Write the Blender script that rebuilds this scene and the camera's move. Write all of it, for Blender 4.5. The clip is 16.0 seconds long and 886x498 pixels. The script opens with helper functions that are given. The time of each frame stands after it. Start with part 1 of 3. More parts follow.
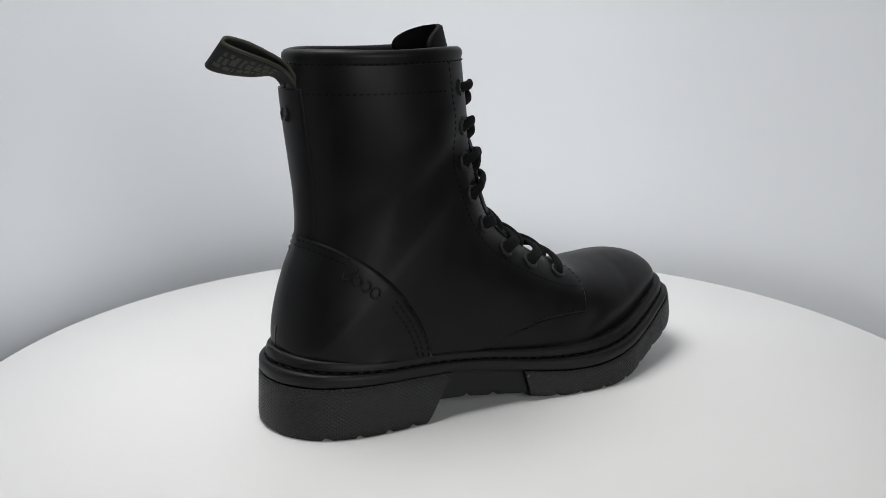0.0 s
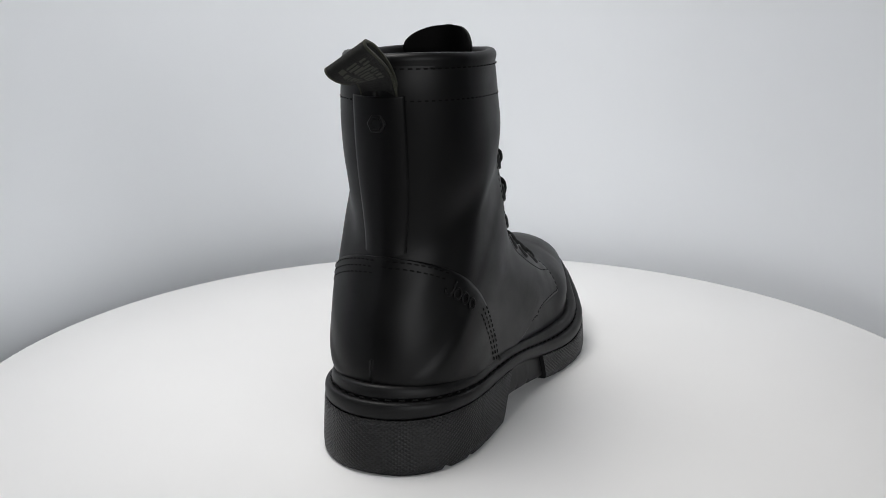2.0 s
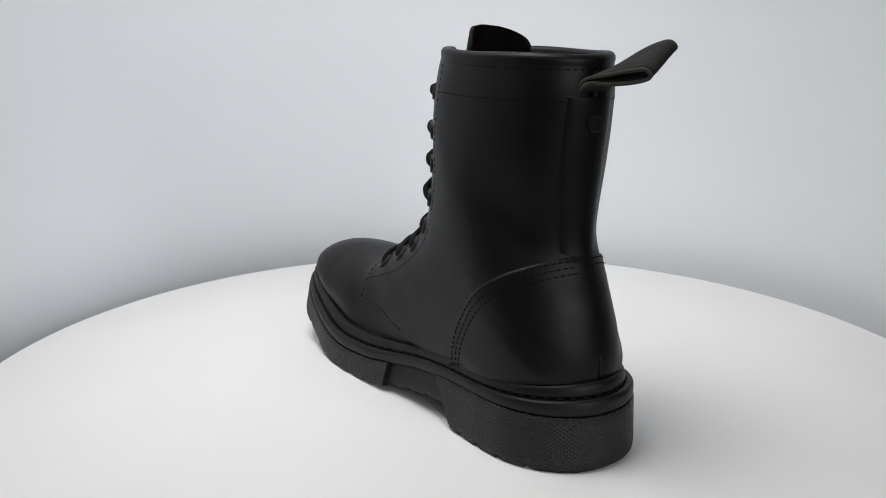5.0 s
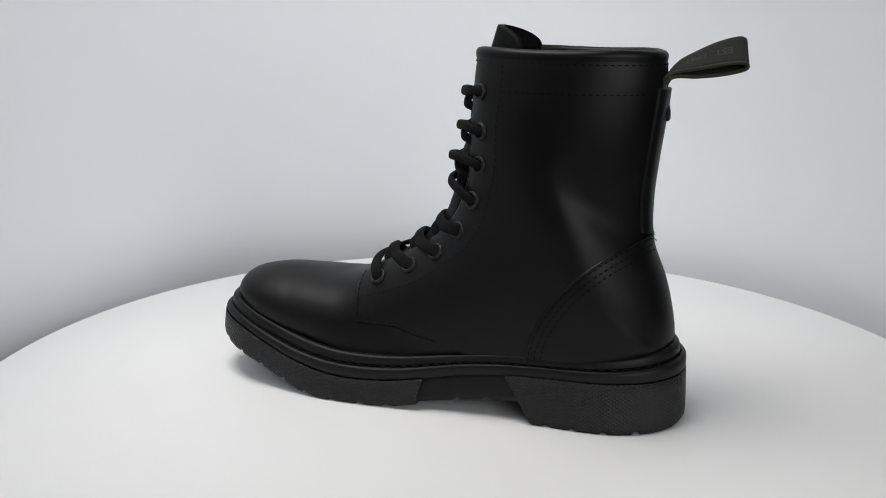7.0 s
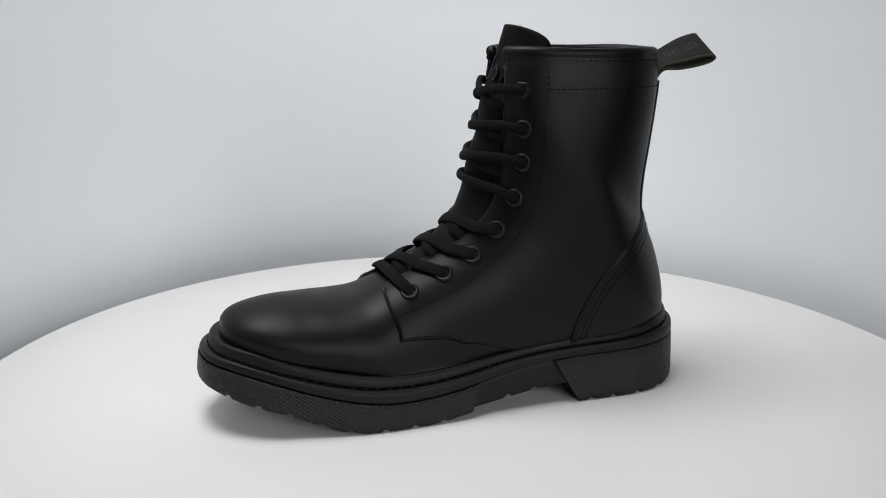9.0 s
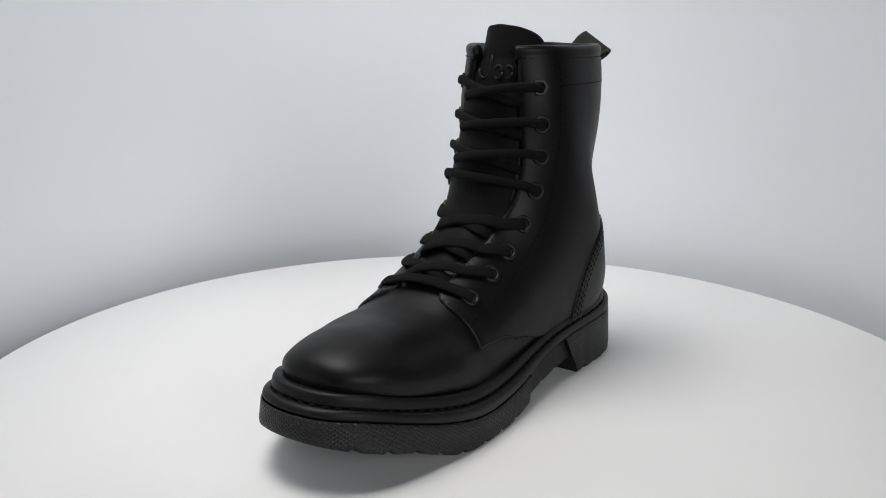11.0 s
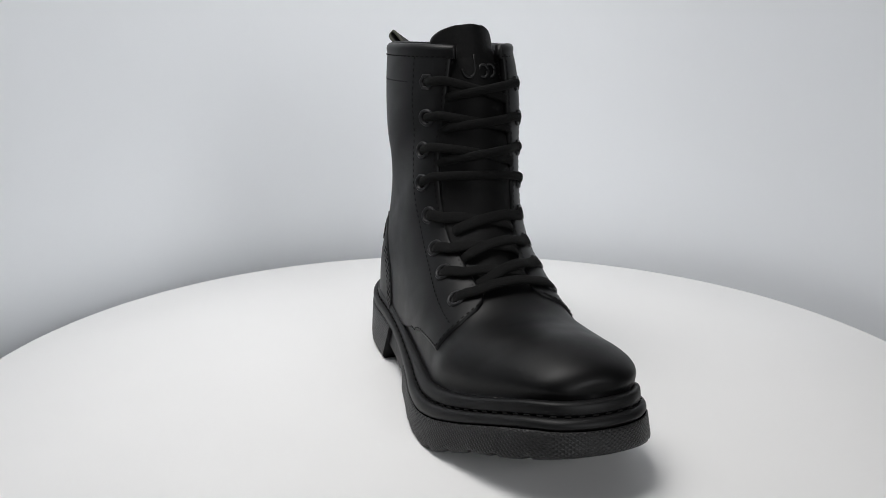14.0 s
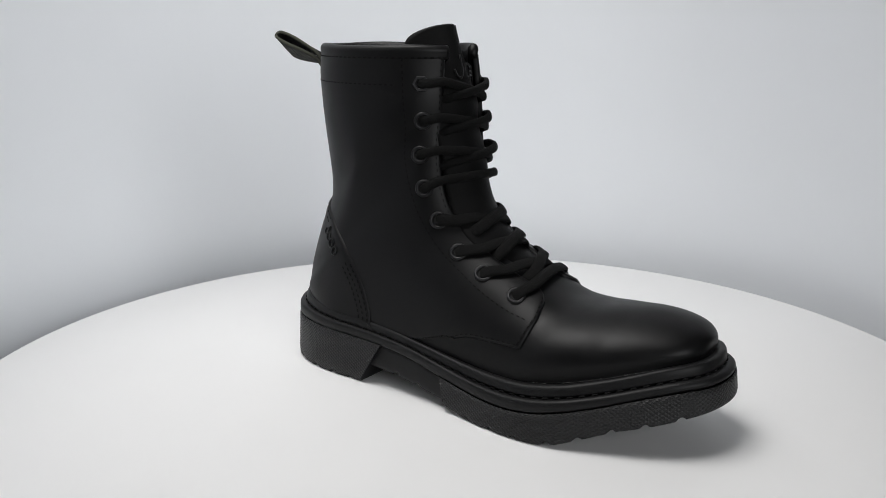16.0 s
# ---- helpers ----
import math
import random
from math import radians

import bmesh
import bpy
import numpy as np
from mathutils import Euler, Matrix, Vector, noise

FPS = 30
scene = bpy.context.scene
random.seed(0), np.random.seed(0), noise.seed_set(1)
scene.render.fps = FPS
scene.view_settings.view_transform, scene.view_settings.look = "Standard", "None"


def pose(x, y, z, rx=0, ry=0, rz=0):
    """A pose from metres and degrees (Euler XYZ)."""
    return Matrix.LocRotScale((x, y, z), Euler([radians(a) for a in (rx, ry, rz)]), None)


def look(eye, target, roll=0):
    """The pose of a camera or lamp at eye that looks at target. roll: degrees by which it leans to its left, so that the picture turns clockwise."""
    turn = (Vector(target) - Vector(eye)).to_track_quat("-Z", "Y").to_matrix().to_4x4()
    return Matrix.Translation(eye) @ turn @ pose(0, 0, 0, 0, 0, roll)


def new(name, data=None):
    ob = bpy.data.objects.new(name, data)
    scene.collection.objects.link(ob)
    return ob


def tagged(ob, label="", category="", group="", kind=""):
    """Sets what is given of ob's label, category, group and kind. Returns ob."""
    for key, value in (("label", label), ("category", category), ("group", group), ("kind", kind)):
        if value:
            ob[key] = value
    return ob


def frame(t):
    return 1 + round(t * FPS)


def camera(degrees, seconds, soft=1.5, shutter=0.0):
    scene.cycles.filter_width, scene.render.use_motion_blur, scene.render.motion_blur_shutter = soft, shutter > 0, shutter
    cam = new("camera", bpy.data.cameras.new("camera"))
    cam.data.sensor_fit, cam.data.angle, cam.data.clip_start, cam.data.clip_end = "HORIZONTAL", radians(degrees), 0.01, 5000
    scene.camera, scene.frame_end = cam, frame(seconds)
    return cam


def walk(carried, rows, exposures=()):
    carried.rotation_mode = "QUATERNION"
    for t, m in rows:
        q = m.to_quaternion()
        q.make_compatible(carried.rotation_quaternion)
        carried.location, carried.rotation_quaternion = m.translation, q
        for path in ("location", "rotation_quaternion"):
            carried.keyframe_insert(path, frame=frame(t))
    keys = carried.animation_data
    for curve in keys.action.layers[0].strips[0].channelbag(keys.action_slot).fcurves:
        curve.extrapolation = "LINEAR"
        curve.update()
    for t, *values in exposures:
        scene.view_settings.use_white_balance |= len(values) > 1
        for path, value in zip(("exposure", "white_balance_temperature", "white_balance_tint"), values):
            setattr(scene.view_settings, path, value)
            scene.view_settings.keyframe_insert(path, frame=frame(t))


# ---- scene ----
# The camera stands still before the turntable, whose axis is the z axis and whose top is z = 0.
EYE = (0.0, -0.51, 0.2114)
PAN, TILT, ROLL = radians(1.70), radians(14.311), 0.23
AIM = (EYE[0] - math.sin(PAN) * math.cos(TILT), EYE[1] + math.cos(PAN) * math.cos(TILT), EYE[2] - math.sin(TILT))
cam = camera(51.77, 16.0, soft=0.9)
walk(cam, [(0.0, look(EYE, AIM, ROLL)), (16.0, look(EYE, AIM, ROLL))])

# The turn of the table, in degrees at seconds.
TURN = ((0.0, 34.2), (1.0, 52.1), (2.0, 70.0), (3.0, 87.9), (4.0, 106.1), (5.15, 127.0), (6.3, 147.9), (7.0, 161.0), (8.0, 179.4), (9.0, 197.9),
        (10.25, 221.0), (11.5, 244.4), (12.5, 262.9), (13.5, 281.2), (14.5, 299.5), (15.3, 313.9), (16.0, 326.6))

# ---- light: a white photo booth, lit by a soft lamp above the table, with a larger fill added before its opening ----
world = bpy.data.worlds.new("world")
world.use_nodes = True
world.node_tree.nodes["Background"].inputs[0].default_value = (0.8, 0.85, 0.9, 1)
world.node_tree.nodes["Background"].inputs[1].default_value = 0.05
scene.world = world
scene.view_settings.exposure = 0.0


def area_lamp(name, eye, target, wide, high, watts, tint, spread=180):
    data = bpy.data.lights.new(name, "AREA")
    data.shape, data.size, data.size_y, data.energy, data.color = "RECTANGLE", wide, high, watts, tint
    data.spread = radians(spread)
    lamp = new(name, data)
    lamp.matrix_world = look(eye, target)
    return lamp


area_lamp("ceiling_softbox", (-0.33, -0.08, 1.05), (-0.26, -0.04, 0.0), 0.60, 0.60, 3.7, (1.0, 0.985, 0.97), 95)
# Fill with no known source, added to brighten the left of the backdrop.
area_lamp("backdrop_fill", (1.05, -1.85, 0.72), (-0.35, 0.20, 0.10), 1.50, 1.10, 19.5, (0.98, 0.99, 1.0))


# ---- materials ----
def material(name, colour, rough, bump=0.0, scale=400.0, vary=0.15, metal=0.0, detail=4.0, spec=0.5, wear=0.0):
    """A surface with grain at two scales: colour and gloss vary, and a fine relief."""
    mat = bpy.data.materials.new(name)
    mat.use_nodes = True
    nodes, links = mat.node_tree.nodes, mat.node_tree.links
    bsdf = nodes["Principled BSDF"]
    bsdf.inputs["Metallic"].default_value = metal
    bsdf.inputs["Specular IOR Level"].default_value = spec
    coord = nodes.new("ShaderNodeTexCoord")

    def grain(size, deep):
        tex = nodes.new("ShaderNodeTexNoise")
        tex.inputs["Scale"].default_value, tex.inputs["Detail"].default_value = size, deep
        links.new(coord.outputs["Object"], tex.inputs["Vector"])
        return tex

    fine, broad = grain(scale, detail), grain(scale / 18, 3.0)
    ramp = nodes.new("ShaderNodeMapRange")
    ramp.inputs["To Min"].default_value, ramp.inputs["To Max"].default_value = 1 - vary, 1 + vary
    links.new(broad.outputs["Fac"], ramp.inputs["Value"])
    tone = nodes.new("ShaderNodeVectorMath")
    tone.operation = "SCALE"
    tone.inputs[0].default_value = colour
    links.new(ramp.outputs["Result"], tone.inputs["Scale"])
    links.new(tone.outputs["Vector"], bsdf.inputs["Base Color"])
    gloss = nodes.new("ShaderNodeMapRange")
    gloss.inputs["To Min"].default_value, gloss.inputs["To Max"].default_value = max(0.02, rough - 0.07 - wear), min(1, rough + 0.07)
    links.new(broad.outputs["Fac"], gloss.inputs["Value"])
    links.new(gloss.outputs["Result"], bsdf.inputs["Roughness"])
    if bump:
        relief = nodes.new("ShaderNodeBump")
        relief.inputs["Strength"].default_value, relief.inputs["Distance"].default_value = bump, 0.0006
        links.new(fine.outputs["Fac"], relief.inputs["Height"])
        links.new(relief.outputs["Normal"], bsdf.inputs["Normal"])
    return mat


def knurled(name, colour, rough, pitch, deep, vary):
    """Rubber with a raised diamond pattern that runs round the sole: u and v are metres along and across the wall."""
    mat = material(name, colour, rough, 0.0, 500.0, vary, spec=0.35)
    nodes, links = mat.node_tree.nodes, mat.node_tree.links
    uv = nodes.new("ShaderNodeUVMap")
    uv.uv_map = "along"
    split = nodes.new("ShaderNodeSeparateXYZ")
    links.new(uv.outputs["UV"], split.inputs[0])

    def maths(kind, a, b=None):
        node = nodes.new("ShaderNodeMath")
        node.operation = kind
        for slot, value in enumerate((a, b)):
            if value is None:
                continue
            if isinstance(value, (int, float)):
                node.inputs[slot].default_value = value
            else:
                links.new(value, node.inputs[slot])
        return node.outputs[0]

    flat, tall = maths("MULTIPLY", split.outputs["X"], 1 / pitch), maths("MULTIPLY", split.outputs["Y"], 1.4 / pitch)
    ridge_a = maths("PINGPONG", maths("ADD", flat, tall), 0.5)
    ridge_b = maths("PINGPONG", maths("SUBTRACT", flat, tall), 0.5)
    height = maths("MINIMUM", ridge_a, ridge_b)
    relief = nodes.new("ShaderNodeBump")
    relief.inputs["Strength"].default_value, relief.inputs["Distance"].default_value = 1.0, deep
    links.new(height, relief.inputs["Height"])
    links.new(relief.outputs["Normal"], nodes["Principled BSDF"].inputs["Normal"])
    return mat


LEATHER = material("black_leather", (0.0022, 0.0022, 0.0025), 0.47, 0.07, 1300.0, 0.25, spec=0.21, wear=0.05)
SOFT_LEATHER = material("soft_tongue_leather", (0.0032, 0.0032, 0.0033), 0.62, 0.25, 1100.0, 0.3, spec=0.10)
RUBBER = material("black_rubber", (0.0042, 0.0042, 0.0046), 0.50, 0.08, 700.0, spec=0.24)
RUBBER_KNURLED = knurled("knurled_rubber", (0.0055, 0.0055, 0.006), 0.50, 0.0029, 0.00068, 0.2)
CORD = material("lace_cord", (0.0045, 0.0045, 0.0045), 0.85, 0.8, 1500.0, spec=0.12)
THREAD = material("black_thread", (0.0035, 0.0035, 0.0035), 0.85, spec=0.12)
METAL = material("black_lacquered_metal", (0.013, 0.013, 0.014), 0.42, 0.0, 300.0, 0.2, 0.55)
LINING = material("black_lining", (0.007, 0.007, 0.007), 0.95, 0.6, 900.0)
WEBBING = material("woven_webbing", (0.0050, 0.0050, 0.0043), 0.9, 0.9, 1800.0, 0.8)
WEB_EDGE = material("olive_webbing_edge", (0.032, 0.033, 0.022), 0.9, 0.8, 1300.0, 0.3)
PRINT = material("olive_print", (0.044, 0.045, 0.036), 0.9, 0.5, 1300.0, 0.3)
GLUE = material("dried_glue", (0.10, 0.10, 0.095), 0.7, 0.0, 900.0, 0.3)
TABLE_WHITE = material("matt_white_board", (0.755, 0.755, 0.755), 0.55, 0.05, 300.0, 0.02)
BOOTH_WHITE = material("white_backdrop_sheet", (0.838, 0.86, 0.888), 0.75, 0.04, 120.0, 0.02)
ROOM_GREY = material("dark_studio_paint", (0.03, 0.03, 0.032), 0.8, 0.05, 80.0, 0.1)


# The upper's shape: stations from the toe tip to the rim. Each holds, in millimetres, the crest point (x, z, y),
# the widest point (share of the way down, y medial, y lateral) and the lower end (x, z, y medial, y lateral).
STATIONS = (
    ((142.2, 48.6, 7.2), (0.5, 7.3, 7.1), (142.8, 45.6, 7.2, 7.2)),
    ((141.4, 55.2, 8.4), (0.62, 22.0, -5.6), (140.0, 45.4, 22.4, -6.0)),
    ((135.4, 60.2, 8.8), (0.68, 32.8, -15.6), (132.0, 44.4, 32.6, -15.8)),
    ((123.6, 63.6, 8.6), (0.72, 40.4, -23.0), (119.0, 41.3, 39.6, -24.2)),
    ((110.0, 65.0, 7.4), (0.74, 44.2, -30.4), (102.0, 36.3, 42.8, -31.6)),
    ((96.0, 64.4, 6.2), (0.76, 45.6, -36.9), (83.0, 31.8, 44.5, -38.0)),
    ((81.0, 63.4, 5.0), (0.8, 46.5, -41.0), (62.0, 28.3, 46.5, -41)),
    ((67.5, 64.6, 5.0), (0.82, 44.3, -38.8), (41.0, 27.3, 45, -39)),
    ((54.0, 70.0, 5.0), (0.8, 42.5, -37.0), (20.0, 28.3, 43, -36.5)),
    ((40.0, 77.0, 5.0), (0.72, 42.3, -35.5), (-4.0, 31.0, 41, -35)),
    ((26.0, 85.2, 5.0), (0.66, 42.3, -33.3), (-30.0, 34.5, 40, -33)),
    ((14.0, 94.2, 5.5), (0.62, 42.5, -31.7), (-55.0, 36.5, 40, -31.5)),
    ((5.5, 105.2, 6.0), (0.6, 43.0, -30.6), (-77.0, 38.0, 39, -30.5)),
    ((0.0, 117.5, 6.5), (0.58, 43.3, -30.0), (-95.5, 40.0, 32, -22.5)),
    ((-3.2, 131.0, 7.0), (0.56, 43.8, -28.7), (-109.0, 41.5, 19.5, -9)),
    ((-5.0, 142.5, 7.0), (0.55, 44.2, -27.6), (-115.6, 43.0, 5.5, 5.5)),
    ((-6.3, 152.0, 7.0), (0.55, 44.4, -27.5), (-114.8, 56.0, 5.5, 5.5)),
    ((-7.2, 161.5, 7.5), (0.54, 44.2, -28.0), (-110.0, 76.0, 5.5, 5.5)),
    ((-8.0, 169.5, 7.5), (0.53, 43.6, -29.6), (-101.6, 98.0, 5.5, 5.5)),
    ((-8.6, 176.5, 7.5), (0.52, 42.8, -30.4), (-100.2, 119.0, 6, 6)),
    ((-9.0, 182.5, 7.5), (0.52, 41.9, -29.6), (-101.8, 141.0, 6.5, 6.5)),
    ((-9.4, 187.5, 7.5), (0.52, 40.8, -28.8), (-104.0, 161.0, 6.5, 6.5)),
    ((-9.7, 191.2, 7.5), (0.52, 39.2, -28.0), (-105.5, 179.0, 6.5, 6.5)),
    ((-10.0, 194.6, 7.5), (0.52, 37.6, -27.2), (-103.8, 194.0, 6.5, 6.5)),
)
TOP = len(STATIONS) - 1.0


def glide(rows, s):
    """Catmull-Rom through the rows at the places s."""
    rows = np.asarray(rows, float)
    s = np.clip(np.asarray(s, float), 0, len(rows) - 1)
    i = np.minimum(s.astype(int), len(rows) - 2)
    u = (s - i)[..., None]
    a, b = rows[np.maximum(i - 1, 0)], rows[i]
    c, d = rows[i + 1], rows[np.minimum(i + 2, len(rows) - 1)]
    return b + 0.5 * u * (c - a + u * (2 * a - 5 * b + 4 * c - d + u * (3 * (b - c) + d - a)))


def upper_at(s, v, side):
    """Points of the upper in metres: s along the stations, v from the crest (0) to the lower end (1), side +1 medial or -1 lateral."""
    s, v = np.broadcast_arrays(np.asarray(s, float), np.asarray(v, float))
    k = 0 if side > 0 else 1
    table = [(*a, b[0], b[1 + k], c[0], c[1], c[2 + k]) for a, b, c in STATIONS]
    tx, tz, ty, share, my, ex, ez, ey = np.moveaxis(glide(table, s), -1, 0)
    n = (1.90 if side > 0 else 1.72) + np.clip((s - 4.5) / 3, 0, 1) * (0.70 if side > 0 else 0.88) - (0.0 if side > 0 else 0.5) * np.clip((s - 14.5) / 5, 0, 1)
    first = v < 0.5
    a = np.clip(np.where(first, v, v - 0.5), 0, 0.5) * math.pi
    ca, sa = np.maximum(np.cos(a), 0), np.maximum(np.sin(a), 0)
    fall1, out1 = 1 - ca ** (2 / n), sa ** (2 / n)
    p = 1.0 + (0.20 if side > 0 else 0.24) * np.exp(-((s - 18.0) / 1.5) ** 2) - (0.02 if side > 0 else 0.16) * np.exp(-((s - 14.2) / 1.9) ** 2)
    fall2, out2 = sa ** p, ca ** p
    way = np.where(first, share * fall1, share + (1 - share) * fall2)
    y = np.where(first, ty + (my - ty) * out1, ey + (my - ey) * out2)
    # the ankle is hollowed on both sides; the eyelet rows swell the lateral front and flatten the medial one
    if side < 0:
        y = y + 4.2 * np.exp(-((s - 17.0) / 1.8) ** 2 - ((v - 0.66) / 0.16) ** 2)
        y = y - 3.0 * np.exp(-((s - 14.6) / 2.3) ** 2 - ((v - 0.24) / 0.12) ** 2)
    else:
        y = y - 4.0 * np.exp(-((s - 17.2) / 2.0) ** 2 - ((v - 0.70) / 0.17) ** 2)
        y = y - 1.6 * np.exp(-((s - 11.0) / 1.8) ** 2 - ((v - 0.226) / 0.10) ** 2)
    return np.stack([tx + (ex - tx) * way, y, tz + (ez - tz) * way], -1) * 0.001


def upper_out(s, v, side, lift=0.0):
    """The same, lifted by so many metres along the outward normal."""
    h = 0.02
    s, v = np.broadcast_arrays(np.asarray(s, float), np.asarray(v, float))
    p = upper_at(s, v, side)
    s0, s1 = np.clip(s - h, 0.3, TOP), np.clip(s + h, 0.3 + h, TOP)
    v0, v1 = np.clip(v - h, 0, 1), np.clip(v + h, 0, 1)
    nrm = np.cross(upper_at(s1, v, side) - upper_at(s0, v, side), upper_at(s, v1, side) - upper_at(s, v0, side)) * -side
    nrm /= np.linalg.norm(nrm, axis=-1, keepdims=True) + 1e-12
    return p + nrm * np.asarray(lift)[..., None], nrm


# ---- building helpers ----
def part(name, points, faces, mat, parent=None, label="", smooth=True, uv=None, kind=""):
    """One mesh object under its thing."""
    mesh = bpy.data.meshes.new(name)
    mesh.from_pydata([tuple(p) for p in points], [], faces)
    if uv is not None:
        layer = mesh.uv_layers.new(name="along")
        for loop in mesh.loops:
            layer.data[loop.index].uv = uv[loop.vertex_index]
    mesh.materials.append(mat)
    fix = bmesh.new()
    fix.from_mesh(mesh)
    bmesh.ops.recalc_face_normals(fix, faces=fix.faces)
    fix.to_mesh(mesh)
    fix.free()
    if smooth:
        mesh.polygons.foreach_set("use_smooth", [True] * len(mesh.polygons))
    ob = new(name, mesh)
    ob.parent = parent
    return tagged(ob, label, kind=kind)


def sheet(grid, shut_u=False, shut_v=False, start=0):
    """The faces of a grid of points (rows, columns)."""
    nu, nv = grid.shape[:2]
    faces = []
    for i in range(nu - (0 if shut_u else 1)):
        for j in range(nv - (0 if shut_v else 1)):
            a, b = (i + 1) % nu, (j + 1) % nv
            faces.append((start + i * nv + j, start + a * nv + j, start + a * nv + b, start + i * nv + b))
    return faces


def slab(place, s, v, side, lift, sink):
    """A panel on the upper with a rounded rim: the grid of (s, v) lifted, its border turned down to sink."""
    nu, nv = s.shape
    rim = np.minimum(np.minimum(np.arange(nu), nu - 1 - np.arange(nu))[:, None], np.minimum(np.arange(nv), nv - 1 - np.arange(nv))[None, :])
    rise = np.where(rim == 0, lift * 0.55, np.where(rim == 1, lift * 0.93, lift))
    top, _ = place(s, v, side, rise)
    low, _ = place(s, v, side, sink)
    ring = [(i, 0) for i in range(nu)] + [(nu - 1, j) for j in range(1, nv)] + [(i, nv - 1) for i in range(nu - 2, -1, -1)] + [(0, j) for j in range(nv - 2, 0, -1)]
    points = list(top.reshape(-1, 3)) + [low[i, j] for i, j in ring]
    faces, base, count = sheet(top), nu * nv, len(ring)
    for k in range(count):
        (i, j), (a, b) = ring[k], ring[(k + 1) % count]
        faces.append((i * nv + j, a * nv + b, base + (k + 1) % count, base + k))
    return points, faces


def eased(n, crowd=0.6):
    """n shares from 0 to 1, crowded towards both ends."""
    u = np.linspace(0, 1, n)
    return (1 - crowd) * u + crowd * (0.5 - 0.5 * np.cos(math.pi * u))


def tube(path, normals, wide, thick, sides=10, power=2.6):
    """A flattened cord along the path: wide across, thick along the normals; closed at both ends."""
    path, normals = np.asarray(path, float), np.asarray(normals, float)
    along = np.gradient(path, axis=0)
    along /= np.linalg.norm(along, axis=1, keepdims=True) + 1e-12
    across = np.cross(along, normals)
    across /= np.linalg.norm(across, axis=1, keepdims=True) + 1e-12
    up = np.cross(across, along)
    a = np.linspace(0, 2 * math.pi, sides, endpoint=False)
    ca, sa = np.cos(a), np.sin(a)
    ca, sa = np.sign(ca) * np.abs(ca) ** (2 / power), np.sign(sa) * np.abs(sa) ** (2 / power)
    wide, thick = np.broadcast_to(wide, len(path)), np.broadcast_to(thick, len(path))
    grid = path[:, None] + across[:, None] * (ca[None, :, None] * wide[:, None, None] / 2) + up[:, None] * (sa[None, :, None] * thick[:, None, None] / 2)
    n = len(path)
    faces = sheet(grid, shut_v=True) + [tuple(range(sides)), tuple(range((n - 1) * sides, n * sides))]
    return grid.reshape(-1, 3), faces


def smooth_path(points, n):
    return glide(points, np.linspace(0, len(points) - 1, n))


def evenly(points, step):
    """Points at even steps along a dense polyline, with their directions."""
    points = np.asarray(points)
    run = np.concatenate([[0], np.cumsum(np.linalg.norm(np.diff(points, axis=0), axis=1))])
    at = np.arange(step / 2, run[-1], step)
    out = np.stack([np.interp(at, run, points[:, k]) for k in range(3)], 1)
    ahead = np.stack([np.interp(np.minimum(at + step * 0.3, run[-1]), run, points[:, k]) for k in range(3)], 1)
    way = ahead - out
    return out, way / (np.linalg.norm(way, axis=1, keepdims=True) + 1e-12)


def stitches(name, lines, parent, size=(0.0022, 0.00065, 0.0003), step=0.0034, label=""):
    """Short raised threads along lines of (points, normals)."""
    points, faces = [], []
    for path, nrm in lines:
        at, way = evenly(path, step)
        near = [int(np.argmin(np.linalg.norm(np.asarray(path) - p, axis=1))) for p in at]
        for p, d, k in zip(at, way, near):
            up = np.asarray(nrm)[k]
            side = np.cross(up, d)
            base = len(points)
            for x, w, h in ((-0.5, 0.7, -0.6), (-0.3, 1, 0.7), (0.3, 1, 0.7), (0.5, 0.7, -0.6)):
                for y in (-0.5, 0.5):
                    points.append(p + d * x * size[0] + side * y * w * size[1] + up * h * size[2])
            faces += [(base, base + 1, base + 3, base + 2), (base + 2, base + 3, base + 5, base + 4), (base + 4, base + 5, base + 7, base + 6),
                      (base, base + 2, base + 4, base + 6), (base + 1, base + 3, base + 5, base + 7)]
    return part(name, points, faces, THREAD, parent, label, smooth=False, kind="stuff")


def seam(knots, side, lift, n=200):
    """A line over the upper through knots of (s, v); lift in metres, or a function of v."""
    sv = smooth_path(knots, n)
    return upper_out(sv[:, 0], sv[:, 1], side, lift(sv[:, 1]) if callable(lift) else lift)


def level(v, z, side):
    """The place s at which the section share v stands at height z."""
    low, high = np.full(np.shape(v), 8.0), np.full(np.shape(v), TOP)
    for _ in range(30):
        mid = (low + high) / 2
        up = upper_at(mid, v, side)[..., 2] < z
        low, high = np.where(up, mid, low), np.where(up, high, mid)
    return (low + high) / 2


def frame_at(s, v, side, lift):
    p, n = upper_out(np.array([s]), np.array([v]), side, lift)
    q, _ = upper_out(np.array([s + 0.3]), np.array([v]), side, lift)
    up = q[0] - p[0]
    up -= n[0] * np.dot(up, n[0])
    up /= np.linalg.norm(up)
    return p[0], n[0], up, np.cross(up, n[0])


# ---- the boot ----
boot = tagged(new("ankle_boot"), "black leather lace-up ankle boot with chunky rubber sole on turntable", "boot")

